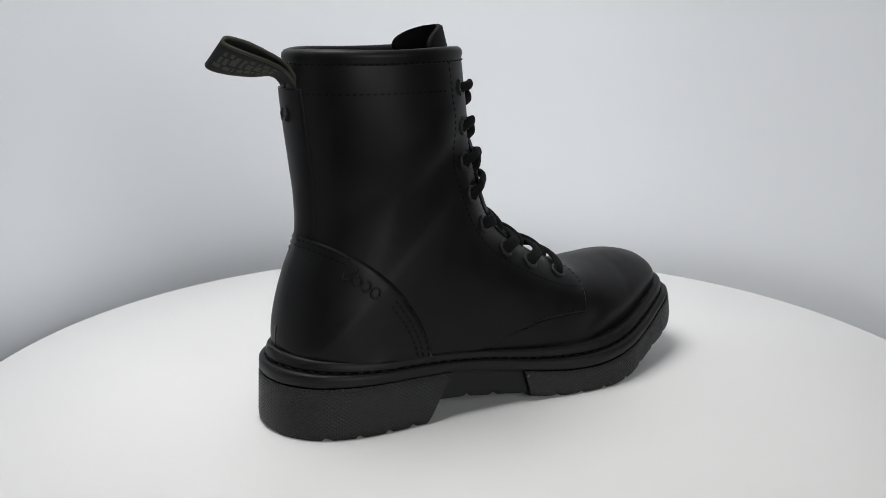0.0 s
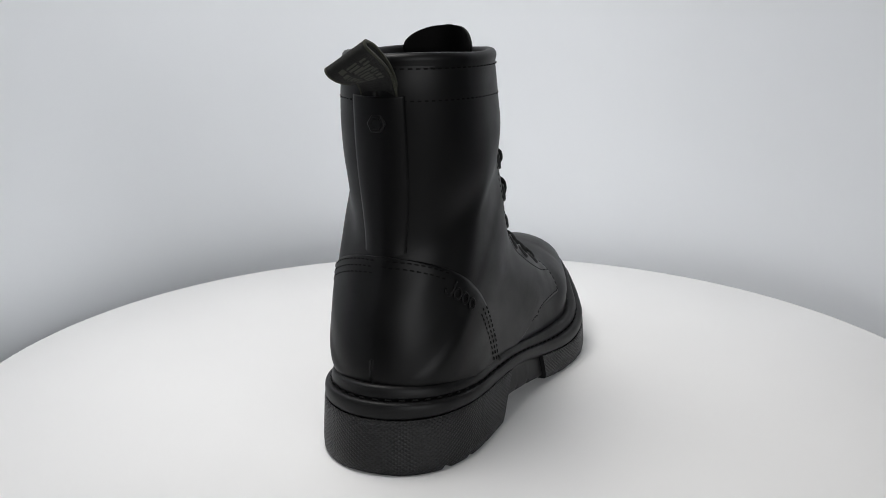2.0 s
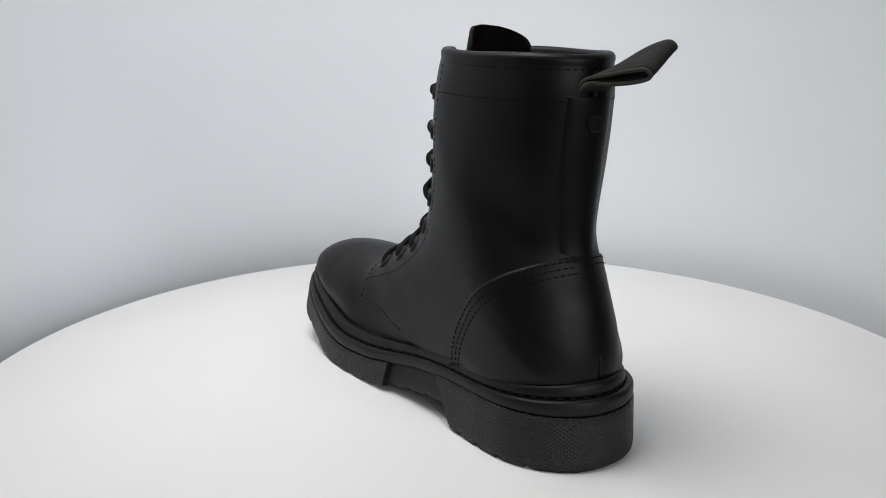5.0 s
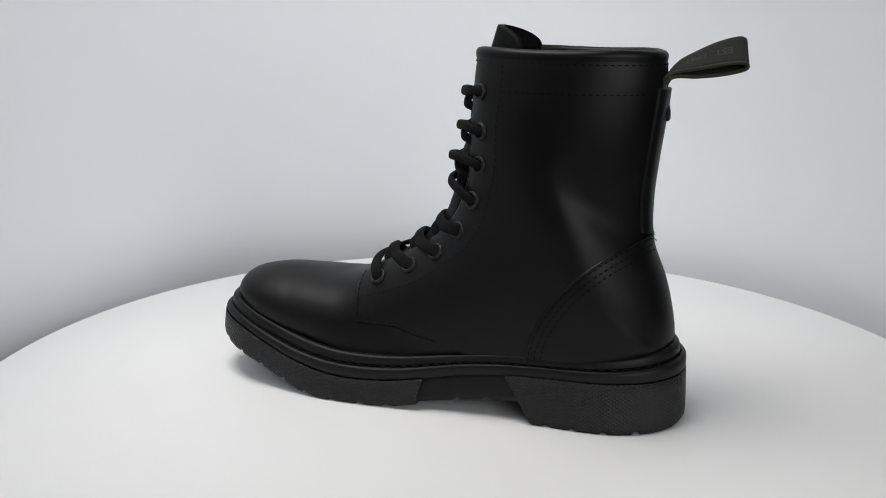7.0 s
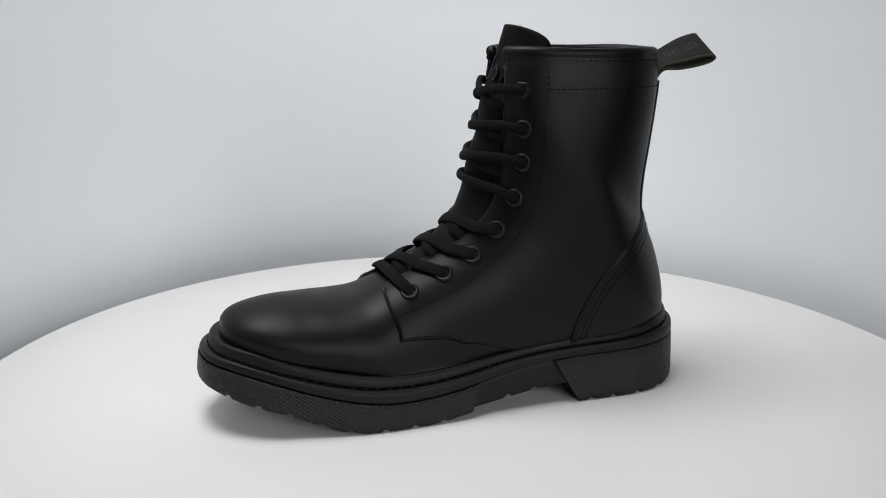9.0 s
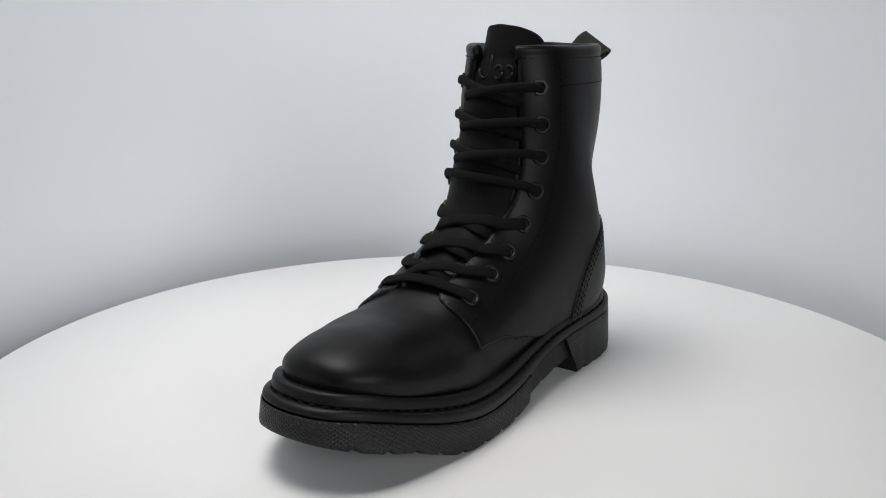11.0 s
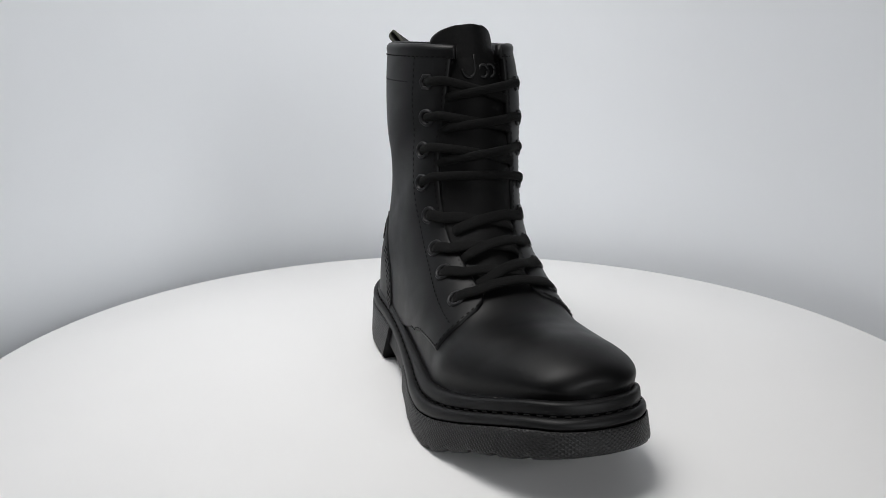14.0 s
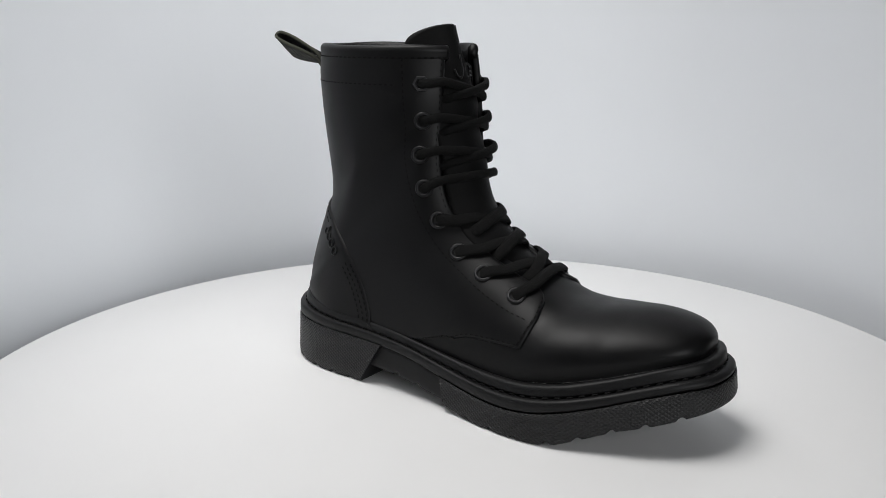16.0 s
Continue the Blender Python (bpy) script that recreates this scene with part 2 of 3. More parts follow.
FACING = {1: ((7.2, 0.075), (8.0, 0.075), (8.9, 0.072), (10.0, 0.088), (11.4, 0.113), (12.7, 0.143), (13.7, 0.156), (15.1, 0.148), (17.0, 0.126), (19.0, 0.119), (22.5, 0.118), (23.0, 0.118)),
          -1: ((7.0, 0.09), (8.3, 0.09), (8.7, 0.10), (10.0, 0.122), (11.2, 0.138), (12.6, 0.158), (13.7, 0.160), (15.2, 0.157), (17.0, 0.144), (19.0, 0.134), (22.2, 0.122), (23.0, 0.118))}
LOWER = {1: ((7.0, 0.41), (7.13, 0.415), (7.89, 0.447), (8.61, 0.484), (9.07, 0.635), (9.37, 0.855), (9.55, 1.0), (23.0, 1.0)),
         -1: ((6.8, 0.41), (6.9, 0.413), (7.85, 0.447), (8.74, 0.497), (9.23, 0.648), (9.38, 0.862), (9.52, 1.0), (23.0, 1.0))}
FRONT = {1: ((0.0, 8.12), (0.06, 7.86), (0.2, 7.68), (0.55, 7.48), (0.85, 7.27), (1.0, 7.10)), -1: ((0.0, 8.08), (0.05, 7.74), (0.14, 7.48), (0.45, 7.10), (0.8, 6.88), (1.0, 6.78))}


def across(table, s):
    return np.interp(s, [a for a, _ in table], [b for _, b in table])


def soft_across(table, s):
    """The same with its corners rounded."""
    return sum(across(table, s + d) for d in (-0.36, -0.18, 0.0, 0.18, 0.36)) / 5


def front_edge(side, j):
    return across(FRONT[side], np.clip(j, 0, 1))


def build_vamp():
    s = np.concatenate([np.linspace(0, 2, 22), np.linspace(2.1, 15, 90)])
    both = [upper_at(s[:, None], np.linspace(0, 1, 30)[None, :], side) for side in (1, -1)]
    grid = np.concatenate([both[0][:, ::-1], both[1][:, 1:]], 1)
    part("vamp", grid.reshape(-1, 3), sheet(grid), LEATHER, boot, "smooth black leather toe and vamp")


def build_quarter(side):
    rows, j = np.concatenate([[0, 0.004, 0.01], np.linspace(0.02, 1, 96)]), np.concatenate([[0, 0.012, 0.03], np.linspace(0.05, 1, 38)])
    s = front_edge(side, j)[None, :] + (TOP - front_edge(side, j))[None, :] * rows[:, None]
    v0, v1 = across(FACING[side], s), soft_across(LOWER[side], s)
    v = v0 + (v1 - v0) * j[None, :]
    points, faces = slab(upper_out, s, v, side, 0.0016, -0.0015)
    quarter = part("quarter", points, faces, LEATHER, boot, "black leather side panel with eyelet row")
    inner = [(q, across(FACING[side], q) + 0.020) for q in np.linspace(8.1, 22.4, 60)]
    outer = {1: ((22.0, 0.327), (20.07, 0.340), (17.6, 0.327), (15.6, 0.304), (13.75, 0.302), (12.34, 0.302), (10.9, 0.302), (9.7, 0.318), (8.69, 0.308), (7.5, 0.294)),
             -1: ((22.2, 0.308), (19.16, 0.308), (16.7, 0.302), (14.06, 0.289), (12.42, 0.283), (10.59, 0.289), (9.18, 0.296), (8.04, 0.289), (7.3, 0.275))}[side]
    low = [(q, soft_across(LOWER[side], q) - 0.016) for q in np.linspace(FRONT[side][-1][1] + 0.12, 9.0, 20)]
    edge = [(front_edge(side, q) + 0.11, across(FACING[side], 7.9) + (across(LOWER[side], 7.0) - across(FACING[side], 7.9)) * q) for q in np.linspace(0.1, 0.97, 16)]
    lines = [seam(k, side, lift) for k, lift in ((inner, 0.0014), (outer, 0.0016), (low, 0.0016), (edge, 0.0016))]
    w = np.linspace(0.34, 0.90, 60)
    lines.append(upper_out(level(w, 0.1745, side), w, side, 0.0016))
    stitches("stitching", lines, quarter)


# The counter's upper edge seen from the side: x and z in millimetres.
COUNTER = ((-45.6, 30.0), (-46.3, 37.0), (-47.7, 44.0), (-50.2, 51.3), (-54.0, 59.5), (-58.5, 66.8), (-63.0, 73.4), (-68.3, 79.6), (-74.0, 85.2), (-79.3, 89.5), (-84.5, 93.0), (-89.5, 95.8), (-94.0, 98.0), (-98.5, 100.0), (-101.5, 101.0))


def counter_line(inset, side):
    """The (s, v) along the counter's edge, or along a line inset from it by so many millimetres."""
    arc = smooth_path(COUNTER, 90)
    d = np.gradient(arc, axis=0)
    d /= np.linalg.norm(d, axis=1, keepdims=True)
    arc = arc + np.stack([-d[:, 1], d[:, 0]], 1) * inset
    out, s, v = [], 10.6, 0.93
    for x, z in arc:
        for _ in range(12):
            p = upper_at(np.array([s, s + 0.01, s]), np.array([v, v, v + 0.002]), side)[:, (0, 2)] * 1000
            step = np.linalg.lstsq(np.stack([(p[1] - p[0]) / 0.01, (p[2] - p[0]) / 0.002], 1), np.array((x, z)) - p[0], rcond=None)[0]
            s, v = float(np.clip(s + np.clip(step[0], -0.4, 0.4), 9.5, 18.6)), float(np.clip(v + np.clip(step[1], -0.06, 0.06), 0.45, 0.995))
        p = upper_at(np.array([s]), np.array([v]), side)[0] * 1000
        if math.hypot(p[0] - x, p[2] - z) < 0.15 and v < 0.96:
            out.append((s, v))
    foot = (out[0][0] - 0.12 * (1 - out[0][1]) / 0.1, 1.0)
    end = (float(np.interp(arc[-1][1] + 0.4, [c[1] for _, _, c in STATIONS[15:]], np.arange(15, len(STATIONS)))), 1.0)
    return np.array([foot] + out + [end])


def counter_rise(v):
    """The counter's height over the upper: it lies over the backstay's foot behind."""
    return 0.0026 + 0.0012 * np.exp(-((v - 1) / 0.13) ** 2)


def build_counter():
    lines, both = [], []
    j = np.concatenate([[0, 0.02, 0.05], np.linspace(0.09, 1, 26)])
    for side in (1, -1):
        rim = smooth_path(counter_line(0.0, side), 150)
        s = np.repeat(rim[:, :1], len(j), 1)
        v = np.clip(rim[:, 1:] + (1 - rim[:, 1:]) * j[None, :], 0, 1)
        rise = np.where(j == 0, -0.0008, np.where(j < 0.03, -0.0002, 0.0))[None, :] + counter_rise(np.repeat(rim[:, 1:], len(j), 1))
        top, _ = upper_out(s, v, side, rise)
        low, _ = upper_out(s[:, 0], v[:, 0], side, 0.0)
        both.append(np.concatenate([low[:, None], top], 1))
        for inset in (1.9, 5.2, 8.4):
            row = counter_line(inset, side)
            high = lambda v: counter_rise(v) + 0.0001
            if side > 0:
                lines.append(seam(row[1::2], side, high))
                continue
            lines.append(seam(row[1:32:2], side, high))
            if inset < 8:
                lines.append(seam(row[58::2], side, high))
    grid = np.concatenate([both[0], both[1][:, ::-1]], 1)
    counter = part("heel_counter", grid.reshape(-1, 3), sheet(grid), LEATHER, boot, "black leather heel counter with stitched rows")
    stitches("stitching", lines, counter)
    # a raised mark of plain shapes below the edge: a hook and three rings
    points, faces = [], []
    band = counter_line(9.5, -1)
    for k, (s, v) in enumerate(band[[54, 49, 44, 39]]):
        p, n, _, _ = frame_at(s, v, -1, 0.0029)
        ahead = upper_out(np.array([band[36][0]]), np.array([band[36][1]]), -1, 0.0029)[0][0] - upper_out(np.array([band[56][0]]), np.array([band[56][1]]), -1, 0.0029)[0][0]
        ahead -= n * np.dot(ahead, n)
        ahead /= np.linalg.norm(ahead)
        rise = np.cross(n, ahead)
        rise = rise if rise[2] > 0 else -rise
        turn = np.linspace(math.pi, 2 * math.pi, 9) if k == 0 else np.linspace(0, 2 * math.pi, 15)
        path = [p + ahead * math.cos(q) * 0.0022 + rise * math.sin(q) * 0.0027 + n * 0.0001 for q in turn]
        if k == 0:
            path += [path[-1] + rise * 0.003, path[-1] + rise * 0.006]
        ring, f = tube(path, [n] * len(path), 0.0012, 0.0008, 6)
        faces += [tuple(q + len(points) for q in face) for face in f]
        points += list(ring)
    part("embossed_mark", points, faces, LEATHER, counter, "raised mark")


def build_backstay():
    s = 18.12 + (21.85 - 18.12) * eased(40)
    cols = []
    for side in (1, -1):
        v = np.linspace(0.885, 1, 9)
        cols.append((side, v if side > 0 else v[::-1][1:]))
    blocks = []
    for side, v in cols:
        away = np.abs(v - 1) / 0.115
        rise = 0.0034 - 0.0012 * away ** 4
        p, _ = upper_out(s[:, None] * np.ones_like(v), v[None, :] * np.ones((len(s), 1)), side, rise[None, :] * np.ones((len(s), 1)))
        blocks.append(p)
    grid = np.concatenate(blocks, 1)
    low = [upper_out(s, np.full_like(s, 0.88), side, -0.001)[0] for side in (1, -1)]
    grid = np.concatenate([low[0][:, None], grid, low[1][:, None]], 1)
    lip = grid[-1:].copy()
    lip[..., 0] += 0.0035
    grid = np.concatenate([grid, lip], 0)
    part("backstay", grid.reshape(-1, 3), sheet(grid), LEATHER, boot, "black leather strip up the back")
    # six-sided stud
    p, n = upper_out(np.array([21.2]), np.array([1.0]), 1, 0.0034)
    p, n = p[0] + np.array((0, -0.0008, 0)), np.array((-0.985, 0.0, 0.1))
    a, b = np.array((0, 1.0, 0)), np.array((0.1, 0, 0.985))
    points = []
    for r, h in ((0.0047, -0.001), (0.0047, 0.0004), (0.0042, 0.0009), (0.0031, 0.0009), (0.0026, 0.0003), (0.0, 0.0003)):
        points += [p + (a * math.cos(q * math.pi / 3) + b * math.sin(q * math.pi / 3)) * r + n * h for q in range(6)]
    part("stud", points, sheet(np.array(points).reshape(6, 6, 3), shut_v=True), RUBBER, boot, "small black hexagonal stud", smooth=False)


def rim_line(n=70):
    """The top edge from the medial facing round the back to the lateral facing, with outward directions."""
    rows = []
    for side in (1, -1):
        v = np.linspace(0.11, 1, n)
        rows.append(upper_out(np.full(n, TOP - 0.03), v, side, 0.0))
    p = np.concatenate([rows[0][0], rows[1][0][::-1][1:]])
    d = np.concatenate([rows[0][1], rows[1][1][::-1][1:]])
    d[:, 2] = 0
    d /= np.linalg.norm(d, axis=1, keepdims=True)
    for _ in range(3):
        d[1:-1] = (d[:-2] + d[1:-1] * 2 + d[2:]) / 4
    return p, d / np.linalg.norm(d, axis=1, keepdims=True)


def build_collar():
    p, d = rim_line()
    up = np.array((0, 0, 1.0))
    profile = ((-6.4, 0.6), (-6.4, 1.9), (-5.6, 2.3), (-4.2, 2.1), (-2.0, 2.6), (-0.2, 2.4), (1.2, 1.3), (1.7, -0.2), (1.3, -1.8), (0.0, -2.9), (-4.0, -3.4), (-9.0, -3.2))
    wave = np.sin(np.linspace(0, 23, len(p))) * 0.00035
    grid = np.stack([p + d * (o * 0.001) + up * (h * 0.001 + wave[:, None] * (1 if h > -3 else 0.3)) for h, o in profile], 1)
    faces = sheet(grid) + [tuple(range(len(profile))), tuple(range((len(p) - 1) * len(profile), len(p) * len(profile)))]
    collar = part("collar", grid.reshape(-1, 3), faces, LEATHER, boot, "rolled black leather top edge")
    stitches("stitching", [(p + d * 0.0025 + up * -0.0052, d)], collar, step=0.0036)
    rows = []
    for side in (1, -1):
        s, v = np.linspace(9.5, TOP - 0.2, 30)[:, None], np.linspace(0.12, 1, 40)[None, :]
        rows.append(upper_out(s * np.ones_like(v), v * np.ones_like(s), side, -0.0030)[0])
    grid = np.concatenate([rows[0], rows[1][:, ::-1]], 1)
    part("lining", grid.reshape(-1, 3), sheet(grid), LINING, boot, "matt black fabric lining")


def build_tongue():
    w = np.linspace(-1, 1, 33)
    h = np.concatenate([np.linspace(7.6, TOP, 70), TOP + np.linspace(0.15, 1, 14)])
    outer = np.zeros((len(h), len(w), 3))
    for i, t in enumerate(h):
        c = upper_at(np.array([min(t, TOP)]), np.array([0.0]), 1)[0]
        over = max(0.0, t - TOP)
        wide = (0.0205 - 0.0020 * min(1.0, max(0.0, (t - 19) / 4))) if over == 0 else 0.0185 * math.sqrt(max(0.0, 1 - over ** 2.4)) + 0.0002
        wide = min(wide, 0.016 + 0.0015 * (t - 7.6))
        bow = 0.0105 + 0.013 * min(1, max(0.0, (t - 17) / 6)) ** 2
        sunk = float(np.interp(t, (7.6, 9.0, 11.0, 12.5, 15.0, 18.0, 20.0, 21.5, 23.0), (0.001, -0.0008, -0.0040, -0.0066, -0.0054, -0.0020, 0.0005, 0.0025, 0.0032)))
        ahead = np.array((1.0, 0, 0.9)) if t < 11 else np.array((1.0, 0, 0.25))
        ahead /= np.linalg.norm(ahead)
        puff = 0.0009 * math.sin(t * 1.9) * max(0.0, min(1.0, (t - 10) / 2, (19.5 - t) / 2))
        base = c - ahead * (sunk - puff)
        base += np.array((-0.0040 * over, 0, 0.0135 * over))
        outer[i, :, 0] = base[0] - bow * (w * wide / 0.0205) ** 2
        outer[i, :, 1] = base[1] - 0.0015 + w * wide
        outer[i, :, 2] = base[2] - (0.004 * w ** 2 if t < 10 else 0)
    inner = outer - np.array((0.0032, 0, 0.0))
    n = outer.shape[0] * outer.shape[1]
    faces = sheet(outer) + sheet(inner, start=n)
    nu, nv = outer.shape[:2]
    for j in range(nv - 1):
        a = (nu - 1) * nv + j
        faces.append((a, a + 1, n + a + 1, n + a))
    for i in range(nu - 1):
        for j in (0, nv - 1):
            a, b = i * nv + j, (i + 1) * nv + j
            faces.append((a, b, n + b, n + a))
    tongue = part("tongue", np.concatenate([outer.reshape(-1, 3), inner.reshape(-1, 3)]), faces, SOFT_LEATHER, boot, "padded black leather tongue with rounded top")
    # pressed mark on the tongue: plain hook and rings
    points, faces = [], []
    i = int(np.argmin(np.abs(h - 20.2)))
    for k, x in enumerate((-0.16, 0.22, 0.52, 0.80)):
        j = int(round((x + 1) / 2 * (len(w) - 1)))
        c, r = outer[i, j], (0.0050 if k == 0 else 0.0036)
        n, a = np.array((0.97, 0.0, 0.25)), np.array((0, 1.0, 0))
        b = np.cross(n, a)
        n = n / np.linalg.norm(n)
        c = c - b * (0.0 if k == 0 else 0.0014)
        turn = np.linspace(math.pi, 2 * math.pi, 9) if k == 0 else np.linspace(0, 2 * math.pi, 15)
        path = [c + (a * math.cos(q) * r * 0.75 + b * math.sin(q) * r) + n * 0.0003 for q in turn]
        if k == 0:
            path += [path[-1] + b * 0.004, path[-1] + b * 0.008]
        p, f = tube(path, [n] * len(path), 0.0017, 0.0007, 6)
        faces += [tuple(q + len(points) for q in face) for face in f]
        points += list(p)
    part("embossed_mark", points, faces, LEATHER, tongue, "pressed mark")


EYELETS = {1: ((19.38, 0.226), (17.18, 0.233), (15.5, 0.233), (13.71, 0.233), (12.19, 0.226), (10.82, 0.226), (9.68, 0.220), (8.46, 0.208)),
           -1: ((19.76, 0.236), (17.44, 0.233), (15.65, 0.239), (13.86, 0.239), (12.34, 0.226), (10.78, 0.233), (9.6, 0.226), (8.27, 0.208))}


def build_eyelets():
    for side in (1, -1):
        for k, (s, v) in enumerate(EYELETS[side]):
            p, n, up, x = frame_at(s, v, side, 0.0016)
            if k == 0:
                count, rings = 6, ((0.0049, -0.0006), (0.0049, 0.0006), (0.0044, 0.0011), (0.0034, 0.0011), (0.0027, 0.0007), (0.0024, -0.0008))
            else:
                count, rings = 24, ((0.0050, -0.0004), (0.0050, 0.0005), (0.0045, 0.0012), (0.0038, 0.0013), (0.0031, 0.0008), (0.0028, -0.0010))
            a = np.arange(count) * 2 * math.pi / count 
            grid = np.array([[p + (x * math.cos(t) + up * math.sin(t)) * r + n * h for t in a] for r, h in rings])
            eyelet = part("eyelet", grid.reshape(-1, 3), sheet(grid, shut_v=True), METAL, boot, "black hexagonal metal eyelet" if k == 0 else "black round metal eyelet", smooth=k > 0)
            # A black disc stands in for the shade inside the open eyelet.
            hole = [p + (x * math.cos(t) + up * math.sin(t)) * 0.0027 + n * 0.00015 for t in np.arange(16) * math.pi / 8]
            part("eyelet_shade_disc", hole, [tuple(range(16))], LINING, eyelet, smooth=False)


def build_laces():
    def hop(side, k, toward):
        """Out of the eyelet and over the facing towards its edge."""
        s, v = EYELETS[side][k]
        p, n, up, x = frame_at(s, v, side, 0.0)
        e = across(FACING[side], s)
        out = []
        for share, lift in ((-0.10, 0.0004), (0.12, 0.0026), (0.45, 0.0034 if k > 3 else 0.0042), (0.85, 0.0036 if k > 3 else 0.0048)):
            q, m = upper_out(np.array([s + toward * share]), np.array([v + (e - v) * share]), side, lift)
            out.append((q[0], m[0]))
        return out

    def tuck(side, s):
        e = across(FACING[side], s)
        out = []
        for dv, lift in ((-0.045, 0.0042), (-0.012, 0.0016), (0.02, -0.0022)):
            q, m = upper_out(np.array([s]), np.array([e + dv]), side, lift)
            out.append((q[0], m[0]))
        return out

    def lace(knots, wide, thick):
        path = smooth_path([p for p, _ in knots], 44)
        nrm = smooth_path([n for _, n in knots], 44)
        nrm /= np.linalg.norm(nrm, axis=1, keepdims=True)
        points, faces = tube(path, nrm, wide, thick, 12, 2.4)
        part("lace", points, faces, CORD, boot, "flat black woven lace")

    def bridge(a, b, high):
        """Across the gap, bowed over the tongue."""
        n = a[1] + b[1]
        n /= np.linalg.norm(n)
        out = []
        for q in (0.25, 0.5, 0.75):
            m = a[1] * (1 - q) + b[1] * q + n * 1.5
            out.append((a[0] * (1 - q) + b[0] * q + n * high * (0.8 if q != 0.5 else 1.0), m / np.linalg.norm(m)))
        return out

    RISE = ((0.0032, 0.0055), (0.0052, 0.0077), (0.0088, 0.0114), (0.0, 0.0122), (0.0032, 0.0054), (0.0022, 0.0042), (0.0018, 0.0036), (0.0, 0.0030))
    for k in range(8):
        flat = k >= 4
        wide, thick = (0.0066, 0.0026) if flat else (0.0050, 0.0034)
        if k in (3, 7):
            a, b = hop(-1, k, -0.1), hop(1, k, -0.1)
            lace(a + bridge(a[-1], b[-1], RISE[k][1]) + b[::-1], wide, thick)
            continue
        for side, high in ((-1, RISE[k][0]), (1, RISE[k][1])):
            s_here, s_next = EYELETS[-side][k][0], EYELETS[-side][k + 1][0]
            a = hop(side, k, -0.5)
            b = tuck(-side, s_here + (s_next - s_here) * 0.74)
            lace(a + bridge(a[-1], b[0], high) + b, wide, thick)


def build_pull_loop():
    """A webbing loop at the back: its width turns from level at the foot to upright at the fold."""
    centre = ((-101.8, 5.5, 166), (-103.8, 5.5, 174), (-106.6, 5.5, 180), (-111.5, 5.0, 184.4), (-121, 3.2, 186.6), (-133, 1.2, 189.4), (-141.0, 0.8, 192.0),
              (-143.4, 1.8, 194.0), (-140.6, 3.0, 195.8), (-131, 3.2, 194.0), (-121, 4.2, 190.8), (-111.5, 5.2, 187.3), (-106.0, 5.5, 182.5), (-102.8, 5.5, 175), (-101, 5.5, 166))
    cross = ((0, -9, 0), (0, -9, 0), (0, -9, 0.3), (0, -8.9, 1.6), (0.8, -8.7, 3.8), (1.2, -8.5, 5.2), (1.4, -8.5, 5.8),
             (1.4, -8.5, 5.8), (1.4, -8.5, 5.8), (1.2, -8.5, 5.2), (0.7, -8.7, 4.0), (0.3, -8.8, 2.2), (0, -9, 0.5), (0, -9, 0), (0, -9, 0))
    c, w = smooth_path(centre, 90) * 0.001, smooth_path(cross, 90) * 0.001
    t = np.gradient(c, axis=0)
    n = np.cross(t, w)
    n /= np.linalg.norm(n, axis=1, keepdims=True)

    def ribbon(lo, hi, thick):
        q = np.linspace(lo, hi, 9)
        ring = [c + w * k + n * thick for k in q] + [c + w * k - n * thick for k in q[::-1]]
        grid = np.stack(ring, 1)
        return grid.reshape(-1, 3), sheet(grid, shut_v=True)

    loop = part("pull_loop", *ribbon(-0.93, 0.93, 0.00075), WEBBING, boot, "woven dark olive webbing pull loop")
    for lo, hi in ((-1.0, -0.92), (0.92, 1.0)):
        part("webbing_edge", *ribbon(lo, hi, 0.00085), WEB_EDGE, loop, "olive woven edge")

    run = np.concatenate([[0], np.cumsum(np.linalg.norm(np.diff(c, axis=0), axis=1))])

    def lay(along, aside, lift):
        """A place on the loop: metres along it, share across, lift from its face."""
        pick = [np.interp(along, run, q[:, k]) for q in (c, w, n) for k in range(3)]
        return np.array(pick[0:3]) + np.array(pick[3:6]) * aside + np.array(pick[6:9]) * lift

    # upside-down words on the face towards the medial side
    font = bpy.data.curves.new("words", "FONT")
    font.body, font.size, font.resolution_u = "EST. 1941", 0.0062, 2
    text = new("words", font)
    bpy.context.view_layer.update()
    flat = text.evaluated_get(bpy.context.evaluated_depsgraph_get()).to_mesh()
    corners = np.array([v.co[:] for v in flat.vertices])
    polys = [tuple(p.vertices) for p in flat.polygons]
    bpy.data.objects.remove(text)
    wide = corners[:, 0].max()
    fold = float(np.interp(7.6, np.linspace(0, 89, 15) / 89 * 14, run[np.linspace(0, 89, 15).astype(int)]))
    laid = [lay(fold + 0.0055 + x / wide * 0.0225, 0.25 - y / 0.0085, -0.00092) for x, y, _ in corners]
    part("printed_words", laid, polys, PRINT, loop, "olive words EST. 1941", smooth=False)
    # unreadable print on the other face: plain bars
    points, faces = [], []
    rng = random.Random(5)
    for row, tall in ((0.45, 0.16), (0.0, 0.26), (-0.5, 0.14)):
        at = fold - 0.034
        while at < fold - 0.005:
            size = rng.uniform(0.0012, 0.0034)
            base, dy = len(points), rng.uniform(-0.05, 0.05)
            points += [lay(at + size * a, row + dy + tall * q, -0.00092) for a, q in ((0, -1), (1, -0.8), (1, 0.9), (0, 1))]
            faces.append((base, base + 1, base + 2, base + 3))
            at += size + rng.uniform(0.0009, 0.002)
    part("printed_bars", points, faces, PRINT, loop, "faint olive print", smooth=False)
    return loop


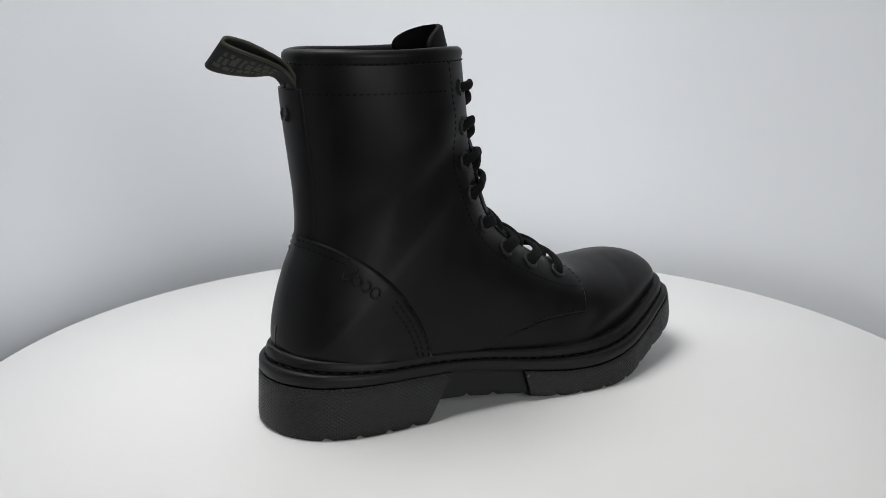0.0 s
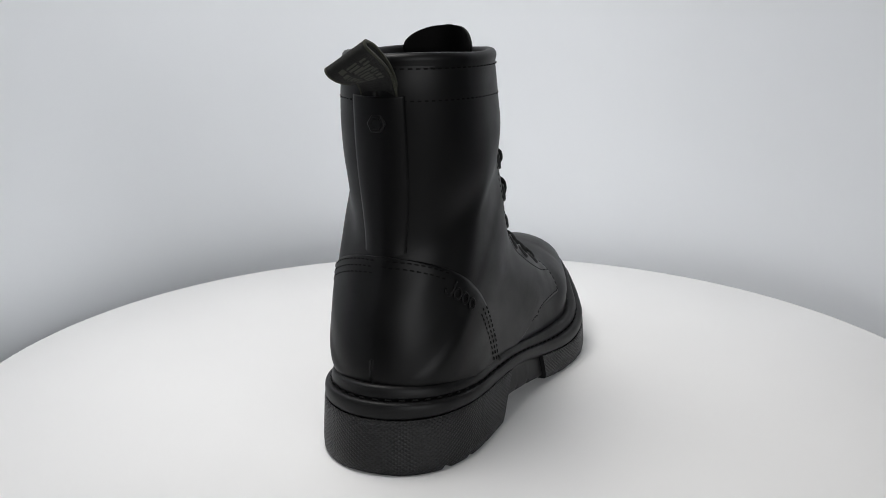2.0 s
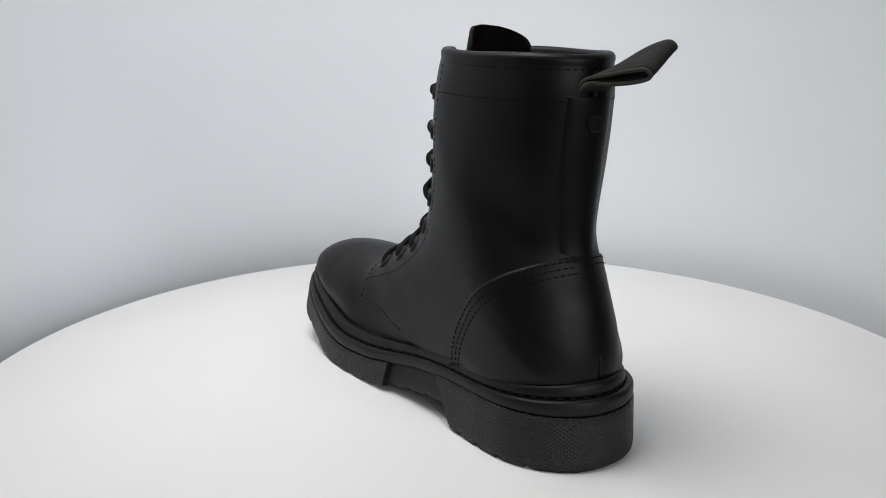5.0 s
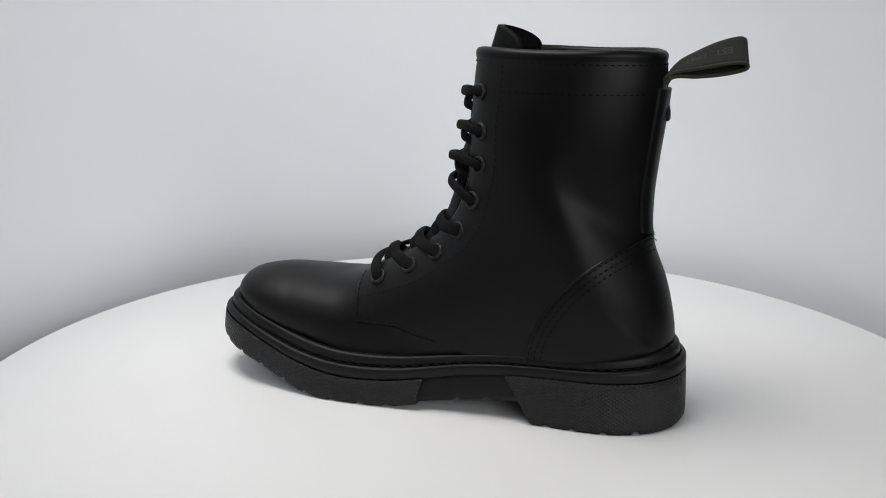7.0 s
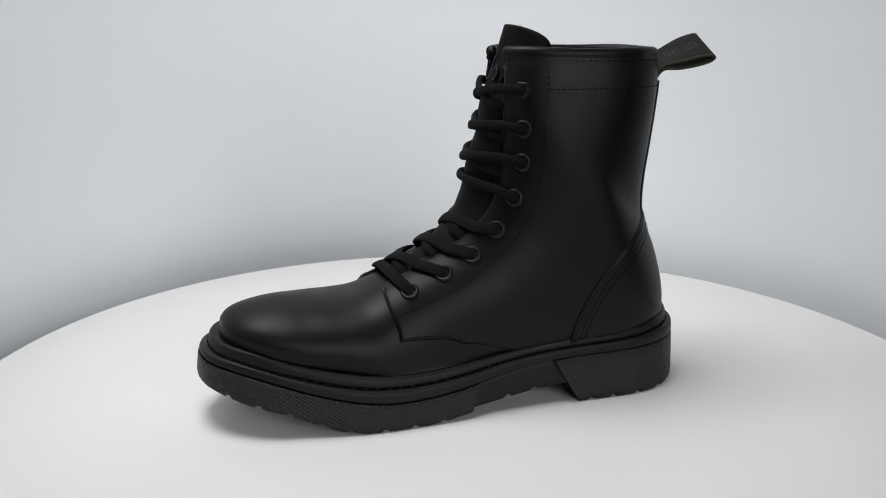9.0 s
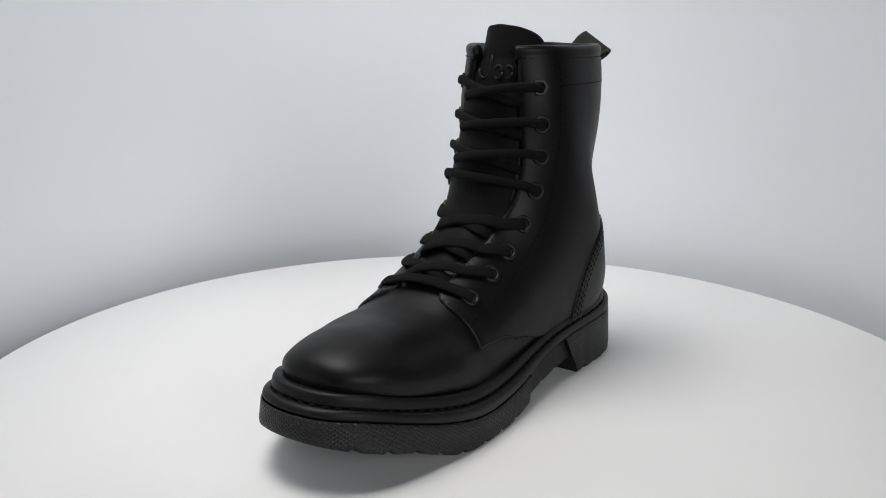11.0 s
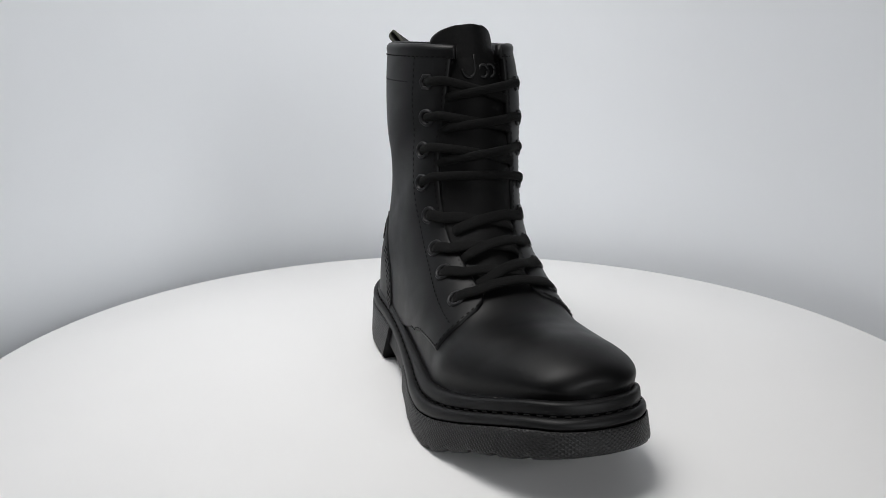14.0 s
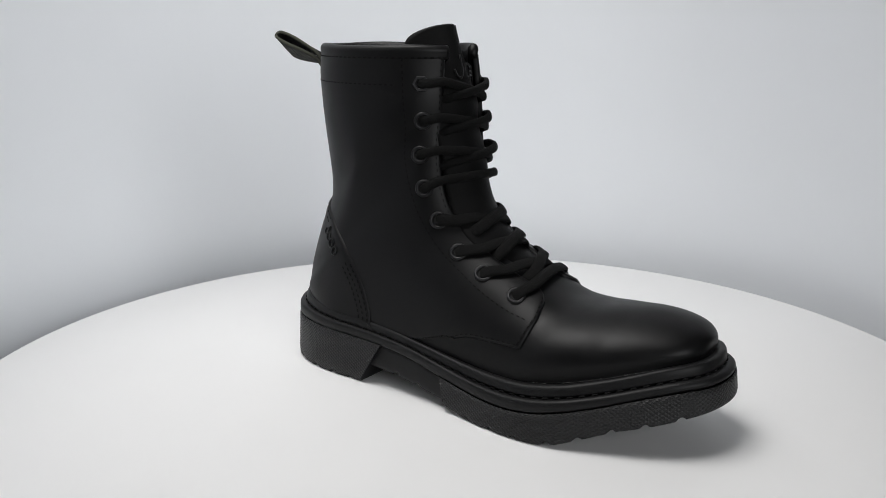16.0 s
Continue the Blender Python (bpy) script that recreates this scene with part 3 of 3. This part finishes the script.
# ---- the sole ----
# Plan of the sole, from the heel's back along the medial side to the toe and back along the lateral side: upper's edge, then the lip.
FEATHER = ((-118, 5.5), (-114, 18), (-105, 28.5), (-92, 36), (-75, 40), (-55, 41), (-30, 40.5), (-4, 41.5), (20, 43.5), (41, 45.5), (62, 47), (83, 45), (101, 42), (118.5, 39.8), (131.8, 34.2), (140.8, 24.0),
           (144.0, 7.2), (140.8, -8.2), (131.8, -18.0), (118.5, -25.6), (101, -32.6), (83, -39), (62, -41.5), (41, -39.5), (20, -37), (-4, -35.5), (-30, -33.5), (-55, -32), (-75, -31), (-92, -26), (-105, -18), (-114, -7))
LIP = ((-125.5, 5.5), (-122, 20.5), (-111, 33.8), (-95, 42), (-77, 44.6), (-55, 45), (-28, 46), (-2, 48), (22, 51.5), (43, 53.6), (64, 54.8), (85, 53.2), (104, 49.4), (122, 44.0), (138, 36.2), (148.6, 24.5),
       (152.4, 6.5), (148.6, -11.0), (138, -22.4), (122, -31.8), (104, -41), (85, -48.5), (64, -51), (43, -49), (22, -45), (-2, -41.5), (-28, -39), (-55, -37.5), (-77, -36.5), (-95, -33), (-111, -25), (-122, -11))
FEATHER_Z = ((-118, 43), (-104, 41), (-88, 39), (-67, 37.5), (-45, 36.5), (-24, 34.5), (-2, 31.5), (20, 28.2), (41, 26.9), (63, 27.6), (85, 31.4), (107, 37.2), (129, 44.5), (140, 46.5), (146, 47))
LIP_Z = ((-124, 28.8), (-100, 28.5), (-67, 27.8), (-35, 26.8), (-13, 24.5), (9, 19.2), (31, 15.8), (53, 14.6), (73, 16.6), (98, 22.8), (120, 30), (138, 35.5), (153, 37.5))


def plan(knots, u):
    """The closed curve through the knots at the places u, counted in knots from the heel's back."""
    k = np.asarray(knots, float)
    k = np.concatenate([k[-2:], k, k[:3]])
    return glide(k, 2 + np.mod(u, len(knots)))


# The sole's wall: the heel block and the forefoot stand proud of the waist, with slanting ends.
LEVELS = (0.0, 0.03, 0.2, 0.4, 0.6, 0.8, 0.93, 1.0)
NOTCHES = (-106, -90, -74, -60, -24, -8, 30, 46, 62, 80, 95, 110, 124, 138)


def build_sole():
    n, turns = 480, len(LIP)
    u = np.linspace(0, turns, n, endpoint=False)
    f, lip = plan(FEATHER, u), plan(LIP, u)

    def soften(a, k):
        for _ in range(k):
            a = (np.roll(a, 1) + 2 * a + np.roll(a, -1)) / 4
        return a

    zf = soften(np.interp(f[:, 0], *zip(*FEATHER_Z)), 40)
    zl = soften(np.interp(lip[:, 0], *zip(*LIP_Z)), 40)
    tall = zf - zl
    toe = np.clip((lip[:, 0] - 60) / 70, 0, 1)
    band = 0.36 + 0.13 * toe
    away = lip - f
    away /= np.linalg.norm(away, axis=1, keepdims=True)

    def ring(share, z, push=0.0):
        p = f + (lip - f) * (share[:, None] if isinstance(share, np.ndarray) else share) + away * push
        return np.concatenate([p, z[:, None]], 1) * 0.001

    # welt: a flat-faced band along the upper with a rounded top, and the stitched groove at its foot
    bead = [ring(-0.5, zf - 1.0), ring(-0.05, zf + 0.3), ring(0.14, zf + 0.6), ring(0.36, zf + 0.45), ring(0.45, zf - tall * 0.05), ring(0.50, zf - tall * band * 0.40),
            ring(0.55, zf - tall * band * 0.88), ring(0.54, zf - tall * band), ring(0.46, zf - tall * (band + 0.03)), ring(0.40, zf - tall * (band + 0.12)), ring(0.0, zf - tall * 0.75)]
    grid = np.stack(bead, 1)
    welt = part("welt", grid.reshape(-1, 3), sheet(grid, shut_u=True), RUBBER, boot, "black rubber welt band along the upper")
    line = ring(0.56, zf - tall * (band + 0.055))
    nrm = np.concatenate([away * 0.6, np.full((n, 1), 0.8)], 1)
    stitches("welt_stitching", [(np.concatenate([line, line[:1]]), np.concatenate([nrm, nrm[:1]]))], welt, (0.0038, 0.0009, 0.0006), 0.0064, "black waxed thread")
    # specks of dried glue along the upper's foot on the lateral toe
    rng, points, faces = random.Random(3), [], []
    rim = ring(-0.02, zf + 0.75)
    for k in np.flatnonzero((u > 18.3) & (u < 21.8)):
        if rng.random() < 0.20:
            size, base = rng.uniform(0.0002, 0.00045), len(points)
            c = rim[k] + np.array((rng.uniform(-1, 1), rng.uniform(-1, 1), 0)) * 0.0003
            points += [c + np.array(q) * size for q in ((1.5, 0, 0), (0, 1, 0), (-1.5, 0, 0), (0, -1, 0), (0, 0, 0.8), (0, 0, -0.8))]
            faces += [(base + a, base + (a + 1) % 4, base + b) for a in range(4) for b in (4, 5)]
    part("glue_specks", points, faces, GLUE, welt, "pale specks of dried glue", smooth=False, kind="stuff")
    # lip
    reach = 0.12 * np.clip((lip[:, 0] - 95) / 45, 0, 1)
    start = band + 0.075
    rim = [ring(0.30, zf - tall * (start + 0.06)), ring(0.56, zf - tall * (start + 0.02)), ring(0.76, zf - tall * start), ring(0.90, zf - tall * (start + 0.03)), ring(0.98 + reach * 0.6, zf - tall * (start + 0.12)),
           ring(1.0 + reach, zf - tall * (start + 0.24)), ring(1.0 + reach, zl + tall * 0.10), ring(0.95 + reach, zl + tall * 0.02), ring(0.86 + reach, zl - 0.3), ring(0.80 + reach, zl - 0.9)]
    grid = np.stack(rim, 1)
    part("outsole_lip", grid.reshape(-1, 3), sheet(grid, shut_u=True), RUBBER, boot, "smooth black rubber lip round the sole")

    # walls
    fine = np.linspace(0, turns / 2, 800)
    x_medial, x_lateral = plan(LIP, fine)[:, 0], plan(LIP, turns - fine)[:, 0]
    long = np.concatenate([[0], np.cumsum(np.linalg.norm(np.diff(np.concatenate([lip, lip[:1]]), axis=0), axis=1))])

    def medial(x):
        return float(np.interp(x, x_medial, fine))

    def lateral(x):
        return turns - float(np.interp(x, x_lateral, fine))

    def block(name, bounds, count, push, ground, mat, label):
        """One stretch of the wall: its ends slant from bounds(0) at the lip to bounds(1) at the ground."""
        grid, uv = [], []
        for q in LEVELS:
            at = np.linspace(*bounds(q), count)
            p, g = plan(LIP, at), plan(FEATHER, at)
            d = p - g
            d /= np.linalg.norm(d, axis=1, keepdims=True)
            x = p[:, 0]
            notch = np.max([np.clip(2.1 - np.abs(x - k), 0, 1) for k in NOTCHES], axis=0)
            top = np.interp(np.mod(at, turns), u, zl, period=turns) - 0.5
            low = np.interp(x, *zip(*ground)) + 1.6 * notch
            flare = 2.2 * np.exp(-((x - 124) / 16) ** 2)
            inset = push + 1.5 * np.clip((x - 95) / 45, 0, 1) + (1.3 + flare) * q - (0.7 if q == 0 else 0.0) - (0.4 if q == 0.93 else 0.0) - (1.8 if q == 1.0 else 0.0)
            z = top + (low - top) * q
            grid.append(np.concatenate([p + d * inset[:, None], z[:, None]], 1) * 0.001)
            run = np.interp(np.mod(at, turns), np.append(u, turns), long) + np.where(at < 0, -long[-1], 0)
            uv.append(np.stack([run * 0.001, z * 0.001], 1))
        grid = np.stack(grid, 1)
        part(name, grid.reshape(-1, 3), sheet(grid), mat, boot, label, uv=np.stack(uv, 1).reshape(-1, 2))
        return grid

    def underside(grid, label, ends=True):
        """The tread across a block, and the block's slanting end face."""
        count, tall_rows = grid.shape[:2]
        points = list(grid[:, -1]) + list(grid[0]) + list(grid[-1])
        faces = [(k, k + 1, count - 2 - k, count - 1 - k) for k in range(count // 2 - 1)]
        if ends:
            faces += [(count + k, count + k + 1, count + tall_rows + k + 1, count + tall_rows + k) for k in range(tall_rows - 1)]
        part("tread", points, faces, RUBBER, boot, label, smooth=False)

    heel = block("heel_wall", lambda q: (lateral(-36 - 16 * q) - turns, medial(-36 - 16 * q)), 200, 0.3, ((-128, 1.2), (-122, 0), (0, 0)), RUBBER_KNURLED, "black rubber heel block with a fine diamond knurl")
    underside(heel, "black rubber heel tread")
    fore = block("forefoot_wall", lambda q: (medial(9 + 4 * q), lateral(9 + 4 * q)), 300, 0.3, ((0, 5.5), (14, 3.2), (28, 0.8), (40, 0), (72, 0), (85, 2.2), (98, 7.2), (113, 13.5), (135, 20.0), (153, 25.0)), RUBBER_KNURLED,
                 "black rubber forefoot wall with a fine diamond knurl")
    underside(fore, "black rubber forefoot tread")
    waist_floor = ((-60, 11.5), (-44, 11), (-28, 10), (-2, 6.5), (20, 3.5))
    sides = [block("waist_wall", ends, 60, -2.6, waist_floor, RUBBER, "smooth recessed rubber waist") for ends in (lambda q: (medial(-54), medial(16)), lambda q: (lateral(16), lateral(-54)))]
    underside(np.concatenate([sides[0], sides[1]]), "black rubber waist", ends=False)
    # a pale scuff at the forefoot block's upper corner
    c = fore[-1, 2] + np.array((0.0012, -0.0004, 0))
    part("scuff", [c + np.array(q) * 0.0008 for q in ((1, 0, 0.3), (0.2, 0, 1), (-1, 0, 0.2), (-0.3, 0, -0.9), (0, -0.4, 0), (0, 0.5, 0))],
         [(a, (a + 1) % 4, b) for a in range(4) for b in (4, 5)], GLUE, boot, "small pale scuff", smooth=False)


build_vamp()
build_quarter(1)
build_quarter(-1)
build_counter()
build_backstay()
build_collar()
build_tongue()
build_eyelets()
build_laces()
build_pull_loop()
build_sole()


# ---- the turntable and the booth ----
def lathe(name, profile, mat, parent=None, label="", count=160, kind="", start=0.0, sweep=2 * math.pi):
    a = start + np.linspace(0, sweep, count, endpoint=False)
    grid = np.array([[(r * math.cos(t), r * math.sin(t), z) for r, z in profile] for t in a])
    return part(name, grid.reshape(-1, 3), sheet(grid, shut_u=True), mat, parent, label, kind=kind)


TABLE_R = 0.297
turntable = tagged(new("turntable"), "round matt white turntable turning slowly in a white booth", "turntable")
platter = lathe("platter", [(0.0, 0.0), (0.1, 0.0), (0.2, 0.0), (TABLE_R - 0.003, 0.0), (TABLE_R - 0.0008, -0.0008), (TABLE_R, -0.003), (TABLE_R, -0.013), (TABLE_R - 0.002, -0.015), (0.0, -0.015)], TABLE_WHITE, turntable, "round matt white platter", 220)
platter.location = (-0.0003, -0.0022, 0.0)
lathe("turntable_base", [(0.0, -0.0155), (0.16, -0.0155), (0.165, -0.02), (0.165, -0.4035), (0.0, -0.4035)], ROOM_GREY, turntable, "grey drum under the platter", 96)

# The backdrop sheet curves round the back and the sides and is open towards the camera.
FLOOR_Z, WALL_R, COVE, WALL_TOP = -0.40, 0.334, 0.04, 0.62
section = [(WALL_R - COVE + COVE * math.sin(q), FLOOR_Z + COVE - COVE * math.cos(q)) for q in np.linspace(0, math.pi / 2, 9)]
section = [(WALL_R - COVE - 0.01, FLOOR_Z)] + section + [(WALL_R, z) for z in (0.05, 0.15, 0.3, 0.45, WALL_TOP)]
section += [(WALL_R + 0.003, WALL_TOP), (WALL_R + 0.003, FLOOR_Z), (WALL_R - COVE - 0.01, FLOOR_Z - 0.003)]
# Unseen ends: right cut short to dim that side, left extended to bounce light.
turn = np.linspace(radians(12), radians(234), 150)
grid = np.array([[(r * math.cos(t), r * math.sin(t), z) for r, z in section] for t in turn])
caps = [tuple(range(len(section))), tuple(range((len(turn) - 1) * len(section), len(turn) * len(section)))]
backdrop = tagged(part("backdrop", grid.reshape(-1, 3), sheet(grid, shut_v=True) + caps, BOOTH_WHITE), "seamless white curved sheet standing round the turntable", "backdrop", kind="structure")


def wall(name, low, high, label):
    x0, y0, z0 = low
    x1, y1, z1 = high
    points = [(x, y, z) for x in (x0, x1) for y in (y0, y1) for z in (z0, z1)]
    faces = [(0, 1, 3, 2), (4, 6, 7, 5), (0, 4, 5, 1), (2, 3, 7, 6), (0, 2, 6, 4), (1, 5, 7, 3)]
    return tagged(part(name, points, faces, ROOM_GREY, None, label, smooth=False), category=name.split("_")[0], kind="structure")


# the plain dark room round the booth
wall("floor", (-2.0, -2.4, FLOOR_Z - 0.06), (2.0, 1.6, FLOOR_Z - 0.004), "plain dark studio floor under the white booth")
wall("ceiling", (-2.0, -2.4, 1.9), (2.0, 1.6, 1.96), "plain dark studio ceiling above the white booth")
wall("wall_north", (-2.0, 1.6, FLOOR_Z - 0.06), (2.0, 1.66, 1.96), "plain dark studio wall behind the white booth")
wall("wall_south", (-2.0, -2.46, FLOOR_Z - 0.06), (2.0, -2.4, 1.96), "plain dark studio wall facing the white booth")
wall("wall_east", (2.0, -2.4, FLOOR_Z - 0.06), (2.06, 1.6, 1.96), "plain dark studio wall beside the white booth")
wall("wall_west", (-2.06, -2.4, FLOOR_Z - 0.06), (-2.0, 1.6, 1.96), "plain dark studio wall beside the white booth")


def motions():
    rows = [(t, pose(0, 0, 0, 0, 0, a)) for t, a in TURN]
    walk(turntable, rows)
    walk(boot, rows)


motions()
